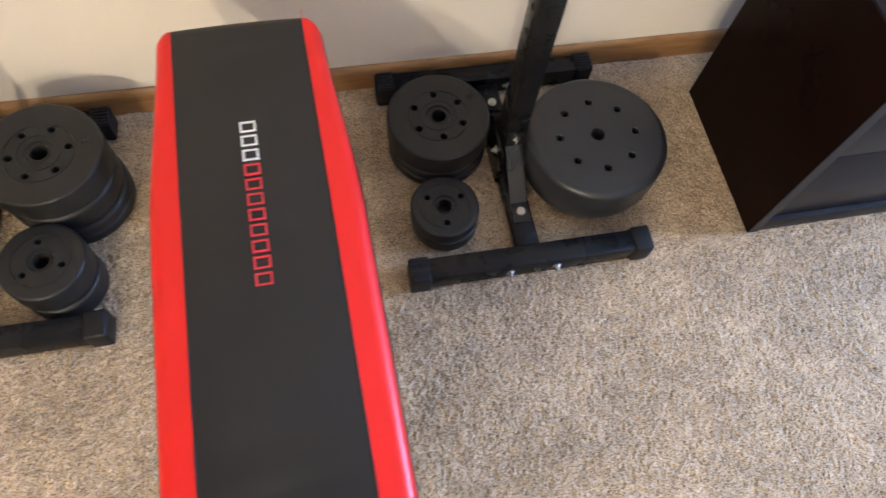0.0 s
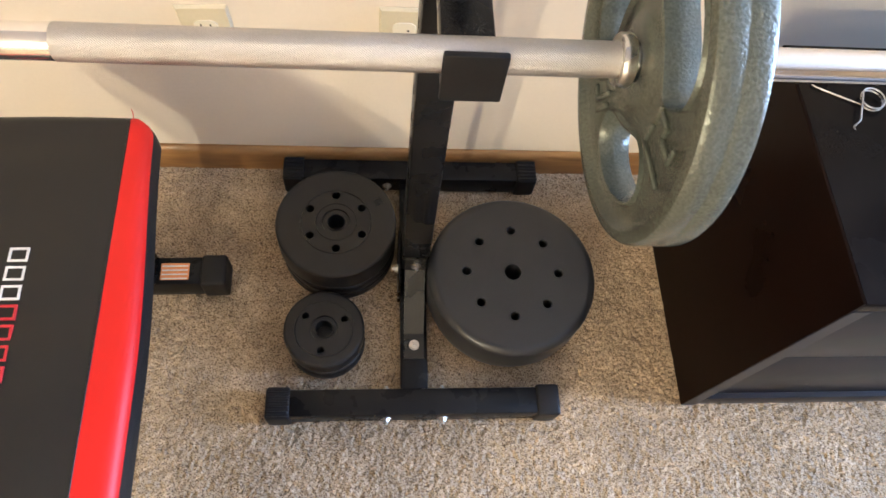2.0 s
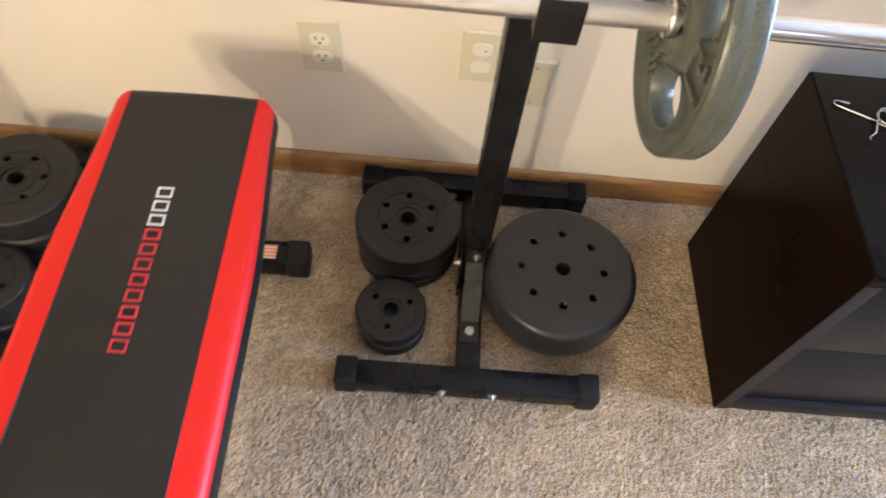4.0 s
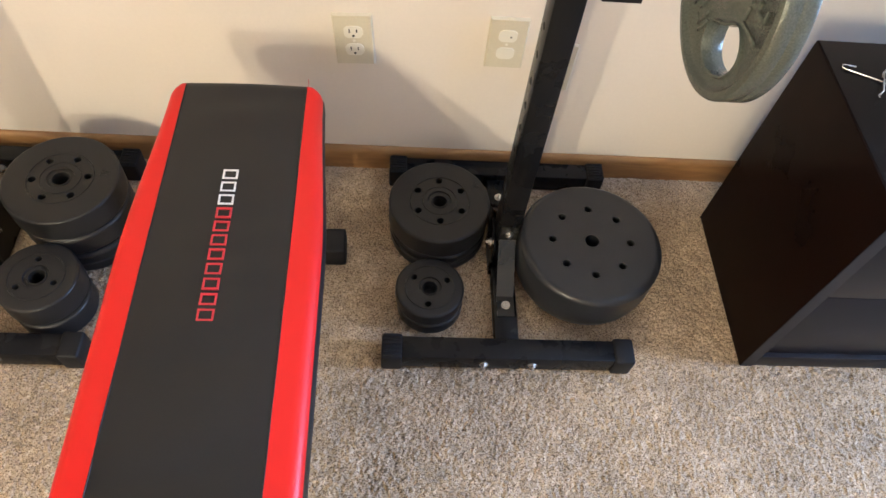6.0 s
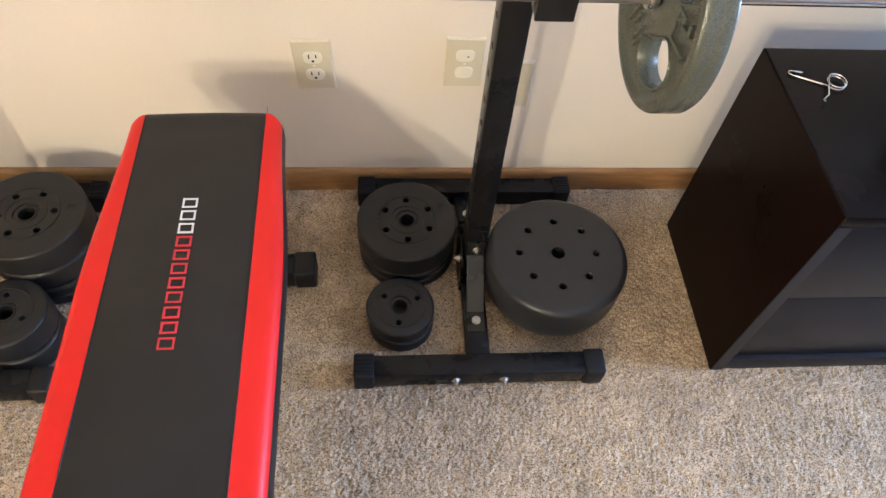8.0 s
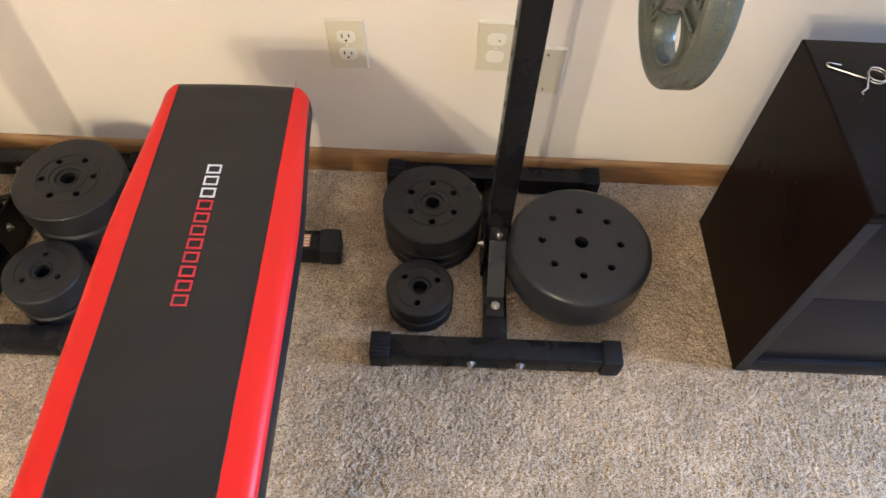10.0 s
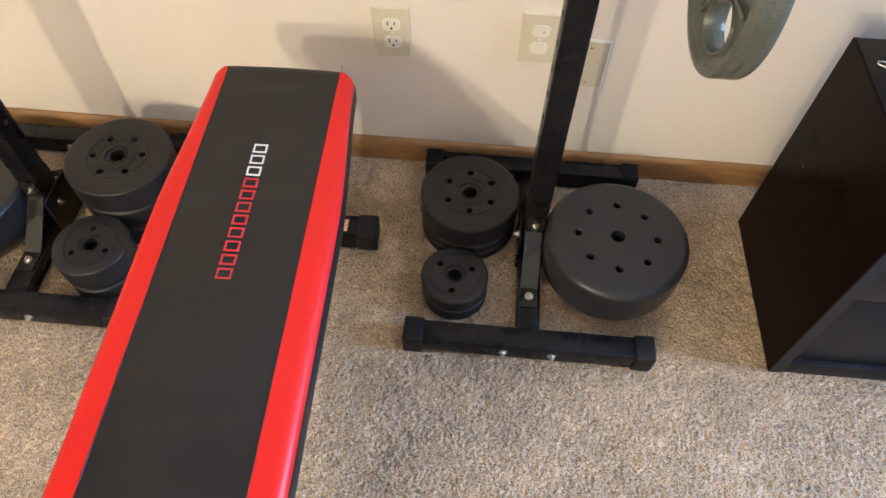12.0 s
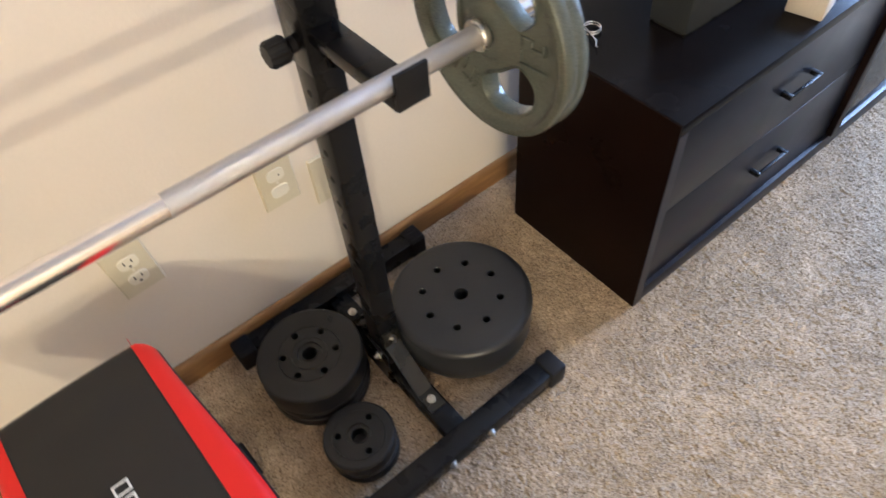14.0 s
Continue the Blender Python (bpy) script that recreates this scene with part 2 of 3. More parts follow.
def thing(name, label, category, group="", place=(0, 0, 0), turn=0, kind=""):
    ob = new(name)
    ob.matrix_world = pose(*place, 0, 0, turn)
    ob.empty_display_size = 0.05
    return tagged(ob, label, category, group, kind)


# ---- the room ----
X0, X1, Y0, H = -3.2, 3.4, -4.6, 2.44


def slab(name, x0, x1, y0, y1, z0, z1, mat, label, cat):
    ob = part(name, box(bmesh.new(), x0, x1, y0, y1, z0, z1), mat, smooth=0)
    return tagged(ob, label, cat, kind="structure")


slab("floor", X0, X1, Y0, 0.0, -0.12, -0.003, M_CARPET, "beige cut-pile carpeted floor of the room", "floor")
slab("wall_north", X0, X1, 0.0, 0.12, -0.12, H, M_WALL, "cream painted drywall wall with faint texture", "wall")
slab("wall_west", X0 - 0.12, X0, Y0, 0.12, -0.12, H, M_WALL_FAR, "unseen drywall side wall, toned darker to cut bounced light", "wall")


def south_wall():
    bm = bmesh.new()
    x0, x1, z0, z1 = 1.8, 2.8, 1.0, 2.0
    box(bm, X0, x0, Y0 - 0.12, Y0, -0.12, H)
    box(bm, x1, X1, Y0 - 0.12, Y0, -0.12, H)
    box(bm, x0, x1, Y0 - 0.12, Y0, -0.12, z0)
    box(bm, x0, x1, Y0 - 0.12, Y0, z1, H)
    tagged(part("wall_south", bm, M_WALL_FAR, smooth=0), "unseen drywall wall with a window, toned darker to cut bounced light", "wall", kind="structure")
    w = thing("window_2", "square window with a white frame letting in daylight", "window", kind="structure")
    for name, a in (("jamb", (x0, x0 + 0.05, z0, z1)), ("jamb", (x1 - 0.05, x1, z0, z1)), ("sill", (x0 + 0.05, x1 - 0.05, z0, z0 + 0.05)), ("head", (x0 + 0.05, x1 - 0.05, z1 - 0.05, z1))):
        part(name, box(bmesh.new(), a[0], a[1], Y0 - 0.09, Y0 - 0.03, a[2], a[3], 0.004), M_WHITE, w)


south_wall()
slab("ceiling", X0, X1, Y0, 0.0, H, H + 0.1, M_CEIL, "white painted ceiling", "ceiling")


def east_wall():
    bm = bmesh.new()
    y0, y1, z0, z1 = -1.02, -0.08, 0.50, 2.10
    x0, x1 = X1, X1 + 0.12
    box(bm, x0, x1, Y0 - 0.12, y0, -0.12, H)
    box(bm, x0, x1, y1, 0.12, -0.12, H)
    box(bm, x0, x1, y0, y1, -0.12, z0)
    box(bm, x0, x1, y0, y1, z1, H)
    tagged(part("wall_east", bm, M_WALL_FAR, smooth=0), "unseen wall with a tall window opening, toned darker to cut bounced light", "wall", kind="structure")
    w = thing("window_1", "tall window with a white frame letting in daylight", "window", kind="structure")
    for name, a in (("jamb", (y0, y0 + 0.05, z0, z1)), ("jamb", (y1 - 0.05, y1, z0, z1)), ("sill", (y0 + 0.05, y1 - 0.05, z0, z0 + 0.05)), ("head", (y0 + 0.05, y1 - 0.05, z1 - 0.05, z1)), ("mullion", (-0.58, -0.52, z0 + 0.05, z1 - 0.05))):
        part(name, box(bmesh.new(), x0 + 0.03, x1 - 0.03, a[0], a[1], a[2], a[3], 0.004), M_WHITE, w)


east_wall()


def baseboard():
    bm = bmesh.new()
    prof = [(0, -0.004), (-0.012, -0.004), (-0.012, 0.050), (-0.0105, 0.057), (-0.007, 0.062), (-0.004, 0.064), (0, 0.064)]
    a = ring(bm, [(X0, y - 0.0005, z) for y, z in prof])
    b = ring(bm, [(X1, y - 0.0005, z) for y, z in prof])
    bridge(bm, a, b)
    bm.faces.new(a)
    bm.faces.new(b[::-1])
    tagged(part("baseboard", bm, M_OAK, smooth=30), "golden oak wooden baseboard along the wall", "baseboard", kind="structure")


baseboard()


def carpet_pile():
    """The tufted pile of the carpet where the camera passes."""
    x0, x1, y0, y1, step = -0.98, 1.95, -1.36, -0.012, 0.0022
    nx, ny = int((x1 - x0) / step), int((y1 - y0) / step)
    rng = np.random.default_rng(4)
    gx, gy = np.meshgrid(np.linspace(x0, x1, nx), np.linspace(y0, y1, ny))
    gx = gx + rng.normal(0, step * 0.33, gx.shape)
    gy = gy + rng.normal(0, step * 0.33, gy.shape)
    gy[-1, :] = y1
    z = rng.random(gx.shape)
    soft = (2 * z + np.roll(z, 1, 0) + np.roll(z, -1, 0) + np.roll(z, 1, 1) + np.roll(z, -1, 1)) / 6
    clump = rng.random((ny // 5 + 2, nx // 5 + 2)).repeat(5, 0).repeat(5, 1)[:ny, :nx]
    for _ in range(3):
        clump = (clump + np.roll(clump, 1, 0) + np.roll(clump, -1, 0) + np.roll(clump, 1, 1) + np.roll(clump, -1, 1)) / 5
    z = -0.002 + 0.0042 * soft + 0.0024 * z + 0.0024 * (clump - 0.5)
    me = bpy.data.meshes.new("carpet_pile")
    me.vertices.add(nx * ny)
    me.vertices.foreach_set("co", np.stack([gx, gy, z], -1).astype(np.float32).ravel())
    i = (np.arange(ny - 1)[:, None] * nx + np.arange(nx - 1)[None, :]).ravel()
    quads = np.stack([i, i + 1, i + nx + 1, i + nx], -1)
    me.loops.add(quads.size)
    me.loops.foreach_set("vertex_index", quads.ravel().astype(np.int32))
    me.polygons.add(len(quads))
    me.polygons.foreach_set("loop_start", np.arange(0, quads.size, 4, dtype=np.int32))
    me.update(calc_edges=True)
    me.materials.append(M_CARPET)
    me.shade_smooth()
    tagged(new("carpet_pile", me), "beige and brown flecked cut-pile carpet tufts", "carpet", kind="stuff")


carpet_pile()

# ---- wall plates ----


def wall_plate(label, x, z, turn, kind):
    """A 70 by 114 mm cover on the wall: duplex outlet, two round ports, or blank."""
    t = thing("outlet_cover" if kind != "blank" else "blank_cover", label, "outlet" if kind != "blank" else "wall plate", "plates on the wall", (x, -0.0005, z))
    t.matrix_world = pose(x, -0.0005, z, 0, turn, 0)
    bm = bmesh.new()
    w, h, d = 0.036, 0.0565, 0.0055
    a = ring(bm, [(-w, 0, -h), (w, 0, -h), (w, 0, h), (-w, 0, h)])
    b = ring(bm, [(-w, -d * 0.35, -h), (w, -d * 0.35, -h), (w, -d * 0.35, h), (-w, -d * 0.35, h)])
    i = 0.0028
    c = ring(bm, [(-w + i, -d, -h + i), (w - i, -d, -h + i), (w - i, -d, h - i), (-w + i, -d, h - i)])
    bridge(bm, a, b)
    bridge(bm, b, c)
    bm.faces.new(c)
    part("plate", bm, M_IVORY, t, smooth=25)
    if kind == "blank":
        for dz in (-0.042, 0.042):
            part("screw", rod(bmesh.new(), (0, -d, dz), (0, -d - 0.0012, dz), 0.003, 14), M_ZINC, t)
        return
    for dz in (0.0195, -0.0195):
        bm = bmesh.new()
        pts = []
        for k in range(28):
            an = 2 * math.pi * k / 28
            pts.append((0.0172 * max(-1, min(1, 1.08 * math.cos(an))), 0.0143 * max(-0.92, min(0.92, 1.1 * math.sin(an)))))
        a = ring(bm, [(u, -d + 0.001, dz + v) for u, v in pts])
        b = ring(bm, [(u * 0.97, -d - 0.0018, dz + v * 0.97) for u, v in pts])
        bridge(bm, a, b)
        bm.faces.new(b)
        face = part("receptacle", bm, M_WHITE, t, smooth=30)
        if kind == "duplex":
            for u, hh in ((-0.0065, 0.0042), (0.0065, 0.0034)):
                part("slot", box(bmesh.new(), u - 0.0011, u + 0.0011, -d - 0.0022, -d - 0.001, dz + 0.003 - hh, dz + 0.003 + hh), M_HOLE, face)
            part("ground_slot", rod(bmesh.new(), (0, -d - 0.001, dz - 0.0075), (0, -d - 0.0022, dz - 0.0075), 0.0024, 14), M_HOLE, face)
        elif dz > 0:
            part("slot", box(bmesh.new(), 0.004, 0.007, -d - 0.0022, -d - 0.001, dz - 0.003, dz), M_HOLE, face)
    part("screw", rod(bmesh.new(), (0, -d + 0.0005, 0), (0, -d - 0.001, 0), 0.0025, 14), M_WHITE, t)


wall_plate("ivory duplex outlet cover with two white receptacles on the wall", 0.040, 0.351, -3, "duplex")
wall_plate("ivory outlet cover with two blanked white sockets on the wall", 0.318, 0.360, 0, "ports")
wall_plate("ivory blank cover plate with two screws on the wall", 0.418, 0.309, 0, "blank")

# ---- squat stands ----


def hex_bolt(name, parent, p, axis, r=0.0068, h=0.006):
    bm = bmesh.new()
    p, axis = Vector(p), Vector(axis).normalized()
    rod(bm, p - axis * 0.002, p + axis * 0.0015, r * 1.25, 20)
    rod(bm, p + axis * 0.0012, p + axis * h, r * 0.85, 6)
    rod(bm, p + axis * (h - 0.001), p + axis * (h + 0.004), r * 0.42, 12)
    return part(name, bm, M_ZINC, parent, "bright zinc hex bolt", smooth=30)


def end_cap(parent, x0, x1, y0, y1, z0, z1, ribs=True):
    """A push-on plastic end cap of a foot tube, most of them ribbed along the top."""
    bm = bmesh.new()
    box(bm, x0, x1, y0, y1, z0, z1, 0.005, 3)
    cap = part("end_cap", bm, M_CAP, parent, "ribbed black plastic end cap" if ribs else "worn plain black plastic end cap", smooth=30)
    n = 6
    for k in range(n if ribs else 0):
        c = y0 + (y1 - y0) * (k + 0.75) / (n + 0.5)
        part("rib", box(bmesh.new(), x0 + 0.003, x1 - 0.001, c - 0.0019, c + 0.0019, z1 - 0.002, z1 + 0.0028, 0.0008, 1), M_CAP, cap)


def squat_stand():
    s = thing("squat_stand", "black steel adjustable squat stand with bolted feet on the carpet", "weight rack", "squat stands")
    hw = 0.2345
    part("front_foot", box(bmesh.new(), -hw + 0.03, hw - 0.03, -0.491, -0.448, 0.006, 0.051, 0.004), M_STEEL, s)
    part("rear_foot", box(bmesh.new(), -hw + 0.03, hw - 0.03, -0.060, -0.019, 0.006, 0.051, 0.004), M_STEEL, s)
    for y0, y1 in ((-0.495, -0.444), (-0.064, -0.0165)):
        end_cap(s, -hw, -hw + 0.038, y0, y1, 0.002, 0.054)
        end_cap(s, hw - 0.038, hw, y0, y1, 0.002, 0.054, y0 > -0.3)
    part("base_tube", box(bmesh.new(), -0.0225, 0.0225, -0.449, -0.059, 0.003, 0.036, 0.004), M_STEEL, s)
    # the upright with its row of holes
    bm = bmesh.new()
    x, y0, y1, z0, z1 = 0.0215, -0.262, -0.216, 0.034, 0.98
    box(bm, -x, x, y0, y1, z0, z1, 0.004)
    up = part("upright", bm, M_STEEL, s)
    for k in range(13):
        z = 0.24 + 0.05 * k
        for sx in (-1, 1):
            part("adjustment_hole", rod(bmesh.new(), (sx * (x - 0.001), -0.239, z), (sx * (x + 0.0006), -0.239, z), 0.0055, 16), M_HOLE, up)
    # bent gusset in front of the foot of the upright
    for front in (True, False):
        sgn = -1 if front else 1
        bm = bmesh.new()
        prof = [(-0.2625, 0.150), (-0.2625, 0.108), (-0.350, 0.0385), (-0.392, 0.0385)] if front else [(-0.2155, 0.150), (-0.2155, 0.112), (-0.135, 0.0385), (-0.095, 0.0385)]
        low = [(p - sgn * a, z - b) for (p, z), (a, b) in zip(prof, ((0.0036, 0), (0.0036, 0.001), (0.001, 0.0036), (0, 0.0036)))]
        section = [(p + sgn * 0.0042, z + (0.0018 if k > 1 else 0)) for k, (p, z) in enumerate(prof)] + [(p + sgn * 0.0042, z + (0.0018 if k < 2 else 0)) for k, (p, z) in enumerate(low[::-1])]
        a = ring(bm, [(-0.0165, p, z) for p, z in section])
        b = ring(bm, [(0.0165, p, z) for p, z in section])
        bridge(bm, a, b)
        for vs in (a, b):
            for k in range(3):
                bm.faces.new((vs[k], vs[k + 1], vs[6 - k], vs[7 - k]))
        part("gusset", bm, M_BRACKET if front else M_STEEL, s, "flat steel gusset", smooth=0)
        hex_bolt("bolt", s, (0, -0.2675 if front else -0.2105, 0.128), (0, sgn, 0))
        hex_bolt("bolt", s, (0, -0.374 if front else -0.113, 0.042), (0, 0, 1))
    for sx in (-1, 1):
        x1, x2 = sorted((sx * 0.0227, sx * 0.027))
        part("side_plate", box(bmesh.new(), x1, x2, -0.285, -0.193, 0.004, 0.11, 0.002, 1), M_STEEL, s)
    for sx in (-1, 1):
        hex_bolt("bolt", s, (sx * 0.027, -0.25, 0.075), (sx, 0, 0))
        hex_bolt("bolt", s, (sx * 0.0455, -0.491, 0.027), (0, -1, 0))
        hex_bolt("bolt", s, (sx * 0.0455, -0.449, 0.027), (0, 1, 0))
        hex_bolt("bolt", s, (sx * 0.0455, -0.060, 0.027), (0, -1, 0))
    # sliding sleeve with the hook
    part("sleeve", box(bmesh.new(), -0.0245, 0.0255, -0.2665, -0.2115, 0.728, 0.955, 0.004), M_STEEL, s)
    arm = part("hook_arm", box(bmesh.new(), -0.018, 0.020, -0.428, -0.266, 0.7710, 0.7895, 0.003), M_STEEL, s)
    part("hook_lip", box(bmesh.new(), -0.0195, 0.0215, -0.4335, -0.4285, 0.7755, 0.8195, 0.0015), M_CAP, arm, "black rubber-faced front lip")
    bm = bmesh.new()
    a = ring(bm, [(-0.003, -0.267, 0.772), (-0.003, -0.34, 0.772), (-0.003, -0.267, 0.733)])
    b = ring(bm, [(0.003, -0.267, 0.772), (0.003, -0.34, 0.772), (0.003, -0.267, 0.733)])
    bm.faces.new(a)
    bm.faces.new(b[::-1])
    bridge(bm, a, b)
    part("rib", bm, M_STEEL, arm)
    bm = bmesh.new()
    m = Matrix.Translation((-0.0245, -0.239, 0.763)) @ Matrix.Rotation(radians(-90), 4, "Y")
    lathe(bm, [(0, 0), (0.010, 0), (0.010, 0.008), (0.007, 0.009), (0.007, 0.012)], 24, m)
    k = 40
    rings = []
    for h, s1 in ((0.011, 0.8), (0.0135, 0.9), (0.033, 0.9), (0.037, 0.76)):
        rings.append(ring(bm, [m @ Vector(((0.0185 - 0.0016 * (i % 4 > 1)) * s1 * math.cos(2 * math.pi * i / k), (0.0185 - 0.0016 * (i % 4 > 1)) * s1 * math.sin(2 * math.pi * i / k), h)) for i in range(k)]))
    for a, b in zip(rings, rings[1:]):
        bridge(bm, a, b)
    bm.faces.new(rings[-1])
    bm.faces.new(rings[0])
    part("knob", bm, M_CAP, s, "ribbed black plastic locking knob", smooth=30)
    return s


stand = squat_stand()
stand.matrix_world = pose(0.3425, 0, 0)
copy_thing(stand, pose(-0.652, -0.012, 0))

# ---- weight plates on the floor ----


def sand_plate(name, label, group, place, R, h, bore, holes, hole_at, hole_r, mat, turn=0.0, rim=0.012, recess=0.0, rings=(), foot=None, groove=0.0):
    """A moulded plastic weight: round shoulders, bore in a sunk hub, a circle of small holes in the face."""
    t = thing(name, label, "weight plate", group, place, turn)
    bm = bmesh.new()
    n = 96

    def circle(cx, cy, r, z, k=n):
        return ring(bm, [(cx + r * math.cos(2 * math.pi * i / k), cy + r * math.sin(2 * math.pi * i / k), z) for i in range(k)])

    flat = R - rim
    rows = [circle(0, 0, flat, h)]
    for k in range(1, 9):
        an = k / 8 * math.pi / 2
        rows.append(circle(0, 0, flat + rim * math.sin(an), h - rim * 0.8 * (1 - math.cos(an))))
    if groove:
        for dr, dz in ((0, 0.004), (0.0022, 0.0015), (0.0022, -0.0015), (0, -0.004)):
            rows.append(circle(0, 0, R - dr, groove + dz))
    low = foot or rim * 0.9
    for k in range(0, 9):
        an = k / 8 * math.pi / 2
        rows.append(circle(0, 0, R - low * 0.75 * (1 - math.cos(an)), low * (1 - math.sin(an))))
    for a, b in zip(rows, rows[1:]):
        bridge(bm, a, b)
    bm.faces.new(rows[-1])
    hub = circle(0, 0, recess or bore, h, 48)
    loops = [rows[0], hub]
    for k in range(holes):
        an = 2 * math.pi * k / holes
        loops.append(circle(hole_at * math.cos(an), hole_at * math.sin(an), hole_r, h, 20))
    outline_fill(bm, loops)
    for lp in loops[2:]:
        c = sum((v.co for v in lp), Vector()) / len(lp)
        mid = ring(bm, [c + (v.co - c) * 0.9 + Vector((0, 0, -0.001)) for v in lp])
        lo = ring(bm, [(v.co.x, v.co.y, h - min(0.045, h * 0.8)) for v in mid])
        bridge(bm, lp, mid)
        bridge(bm, mid, lo)
        bm.faces.new(lo)
    if recess:
        step = circle(0, 0, recess * 0.96, h - 0.0035, 48)
        lip = circle(0, 0, bore * 1.22, h - 0.0035, 48)
        edge = circle(0, 0, bore * 1.15, h - 0.0015, 48)
        inn = circle(0, 0, bore, h - 0.002, 48)
        for a, b in ((hub, step), (step, lip), (lip, edge), (edge, inn)):
            bridge(bm, a, b)
        hub = inn
    lo = circle(0, 0, bore, h * 0.12, 48)
    bridge(bm, hub, lo)
    bm.faces.new(lo)
    part("body", bm, mat, t, smooth=35)
    for c in rings:
        bm = bmesh.new()
        lathe(bm, [(c - 0.0014, h - 0.0005), (c - 0.0009, h + 0.0013), (c + 0.0009, h + 0.0013), (c + 0.0014, h - 0.0005)], 80)
        part("face_ring", bm, mat, t)
    return t


def mark(t, x, y, z, turn, bars):
    """Plain raised bars where a moulded figure cannot be read."""
    bm = bmesh.new()
    for u0, u1, v0, v1 in bars:
        box(bm, u0, u1, v0, v1, 0, 0.0014, 0.0004, 1)
    ob = part("raised_mark", bm, M_VINYL, t)
    ob.matrix_local = pose(x, y, z - 0.0003, 0, 0, turn)


FIGURE = [(-0.009, -0.002, 0.006, 0.0075), (-0.003, -0.0015, -0.007, 0.006), (0.002, 0.008, 0.006, 0.0075), (0.002, 0.0035, 0, 0.006), (0.002, 0.008, -0.001, 0.0005), (0.0065, 0.008, -0.007, -0.001), (0.002, 0.008, -0.0075, -0.006)]

MED = "weight plates on the floor"
sand_plate("weight_plate", "charcoal plastic weight plate lying on the carpet under another", MED, (0.213, -0.182, 0.003), 0.0985, 0.054, 0.014, 6, 0.049, 0.0062, M_VINYL, 12, groove=0.03)
b = sand_plate("weight_plate", "charcoal plastic six-hole weight plate stacked on its twin", MED, (0.2115, -0.180, 0.0575), 0.1005, 0.054, 0.014, 6, 0.0495, 0.0072, M_VINYL, 31.5, 0.006, 0.0235, (0.034, 0.0585))
mark(b, 0.080, -0.002, 0.054, -95, FIGURE)
sand_plate("small_weight_plate", "small charcoal plastic weight plate under another on the carpet", MED, (0.197, -0.357, 0.003), 0.0635, 0.030, 0.0135, 3, 0.036, 0.0055, M_VINYL, 0, 0.006)
sand_plate("small_weight_plate", "small charcoal plastic three-hole weight plate stacked on its twin", MED, (0.195, -0.352, 0.0335), 0.0655, 0.032, 0.0135, 3, 0.037, 0.0063, M_VINYL, 25, 0.006, 0.022, (0.047,))
sand_plate("large_weight_plate", "large grey plastic eight-hole weight plate lying on the carpet", MED, (0.4992, -0.282, 0.003), 0.137, 0.134, 0.0135, 8, 0.075, 0.0078, M_VINYL_BIG, -1.5, 0.015, foot=0.075)
# the stacks beside the other stand
sand_plate("weight_plate", "charcoal plastic weight plate lying on the carpet, slightly offset", MED, (-0.481, -0.207, 0.003), 0.100, 0.056, 0.014, 6, 0.049, 0.0062, M_VINYL, 12, groove=0.03)
sand_plate("weight_plate", "charcoal plastic weight plate in the middle of a stack", MED, (-0.486, -0.205, 0.0595), 0.101, 0.052, 0.014, 6, 0.049, 0.0062, M_VINYL, 40)
b = sand_plate("weight_plate", "charcoal plastic six-hole weight plate on top of a stack", MED, (-0.4905, -0.202, 0.112), 0.1035, 0.054, 0.015, 6, 0.0485, 0.0072, M_VINYL, 7, 0.006, 0.0245, (0.036, 0.0585))
mark(b, 0.078, 0.004, 0.054, 75, FIGURE)
sand_plate("small_weight_plate", "small charcoal plastic weight plate lying askew on the carpet", MED, (-0.498, -0.383, 0.003), 0.069, 0.050, 0.0135, 3, 0.036, 0.0055, M_VINYL, 0, 0.007)
sand_plate("small_weight_plate", "small charcoal plastic three-hole weight plate on top of another", MED, (-0.504, -0.377, 0.0535), 0.0715, 0.053, 0.0145, 3, 0.036, 0.006, M_VINYL, -20, 0.006, 0.023, (0.048,))
sand_plate("large_weight_plate", "large grey plastic weight plate beyond the stand", MED, (-0.806, -0.29, 0.003), 0.137, 0.134, 0.0135, 8, 0.075, 0.0078, M_VINYL_BIG, 20, 0.015, foot=0.075)

# ---- barbell and its iron plates ----
BAR_Y, BAR_Z = -0.4165, 0.8015


def barbell():
    t = thing("barbell", "straight chrome barbell resting on the stand hooks", "barbell", "", (0, BAR_Y, BAR_Z))
    part("smooth_shaft", rod(bmesh.new(), (-0.44, 0, 0), (0.091, 0, 0), 0.0114, 40), M_CHROME, t, "mirror-smooth chrome centre of the bar")
    part("knurled_grip", rod(bmesh.new(), (0.091, 0, 0), (0.437, 0, 0), 0.0118, 40), M_KNURL, t, "frosted knurled steel grip")
    part("knurled_grip", rod(bmesh.new(), (-0.72, 0, 0), (-0.44, 0, 0), 0.0118, 40), M_KNURL, t, "frosted knurled steel grip")
    part("bar_end", rod(bmesh.new(), (0.437, 0, 0), (0.98, 0, 0), 0.0114, 40), M_CHROME, t)
    part("bar_end", rod(bmesh.new(), (-1.3, 0, 0), (-0.72, 0, 0), 0.0114, 40), M_CHROME, t)
    for x in (0.4415, -0.745):
        bm = bmesh.new()
        m = Matrix.Translation((x, 0, 0)) @ Matrix.Rotation(radians(90), 4, "Y")
        lathe(bm, [(0.011, -0.0045), (0.0165, -0.0045), (0.0175, -0.003), (0.0175, 0.003), (0.0165, 0.0045), (0.011, 0.0045)], 40, m)
        part("collar", bm, M_ZINC, t, "bright fixed collar ring")


barbell()


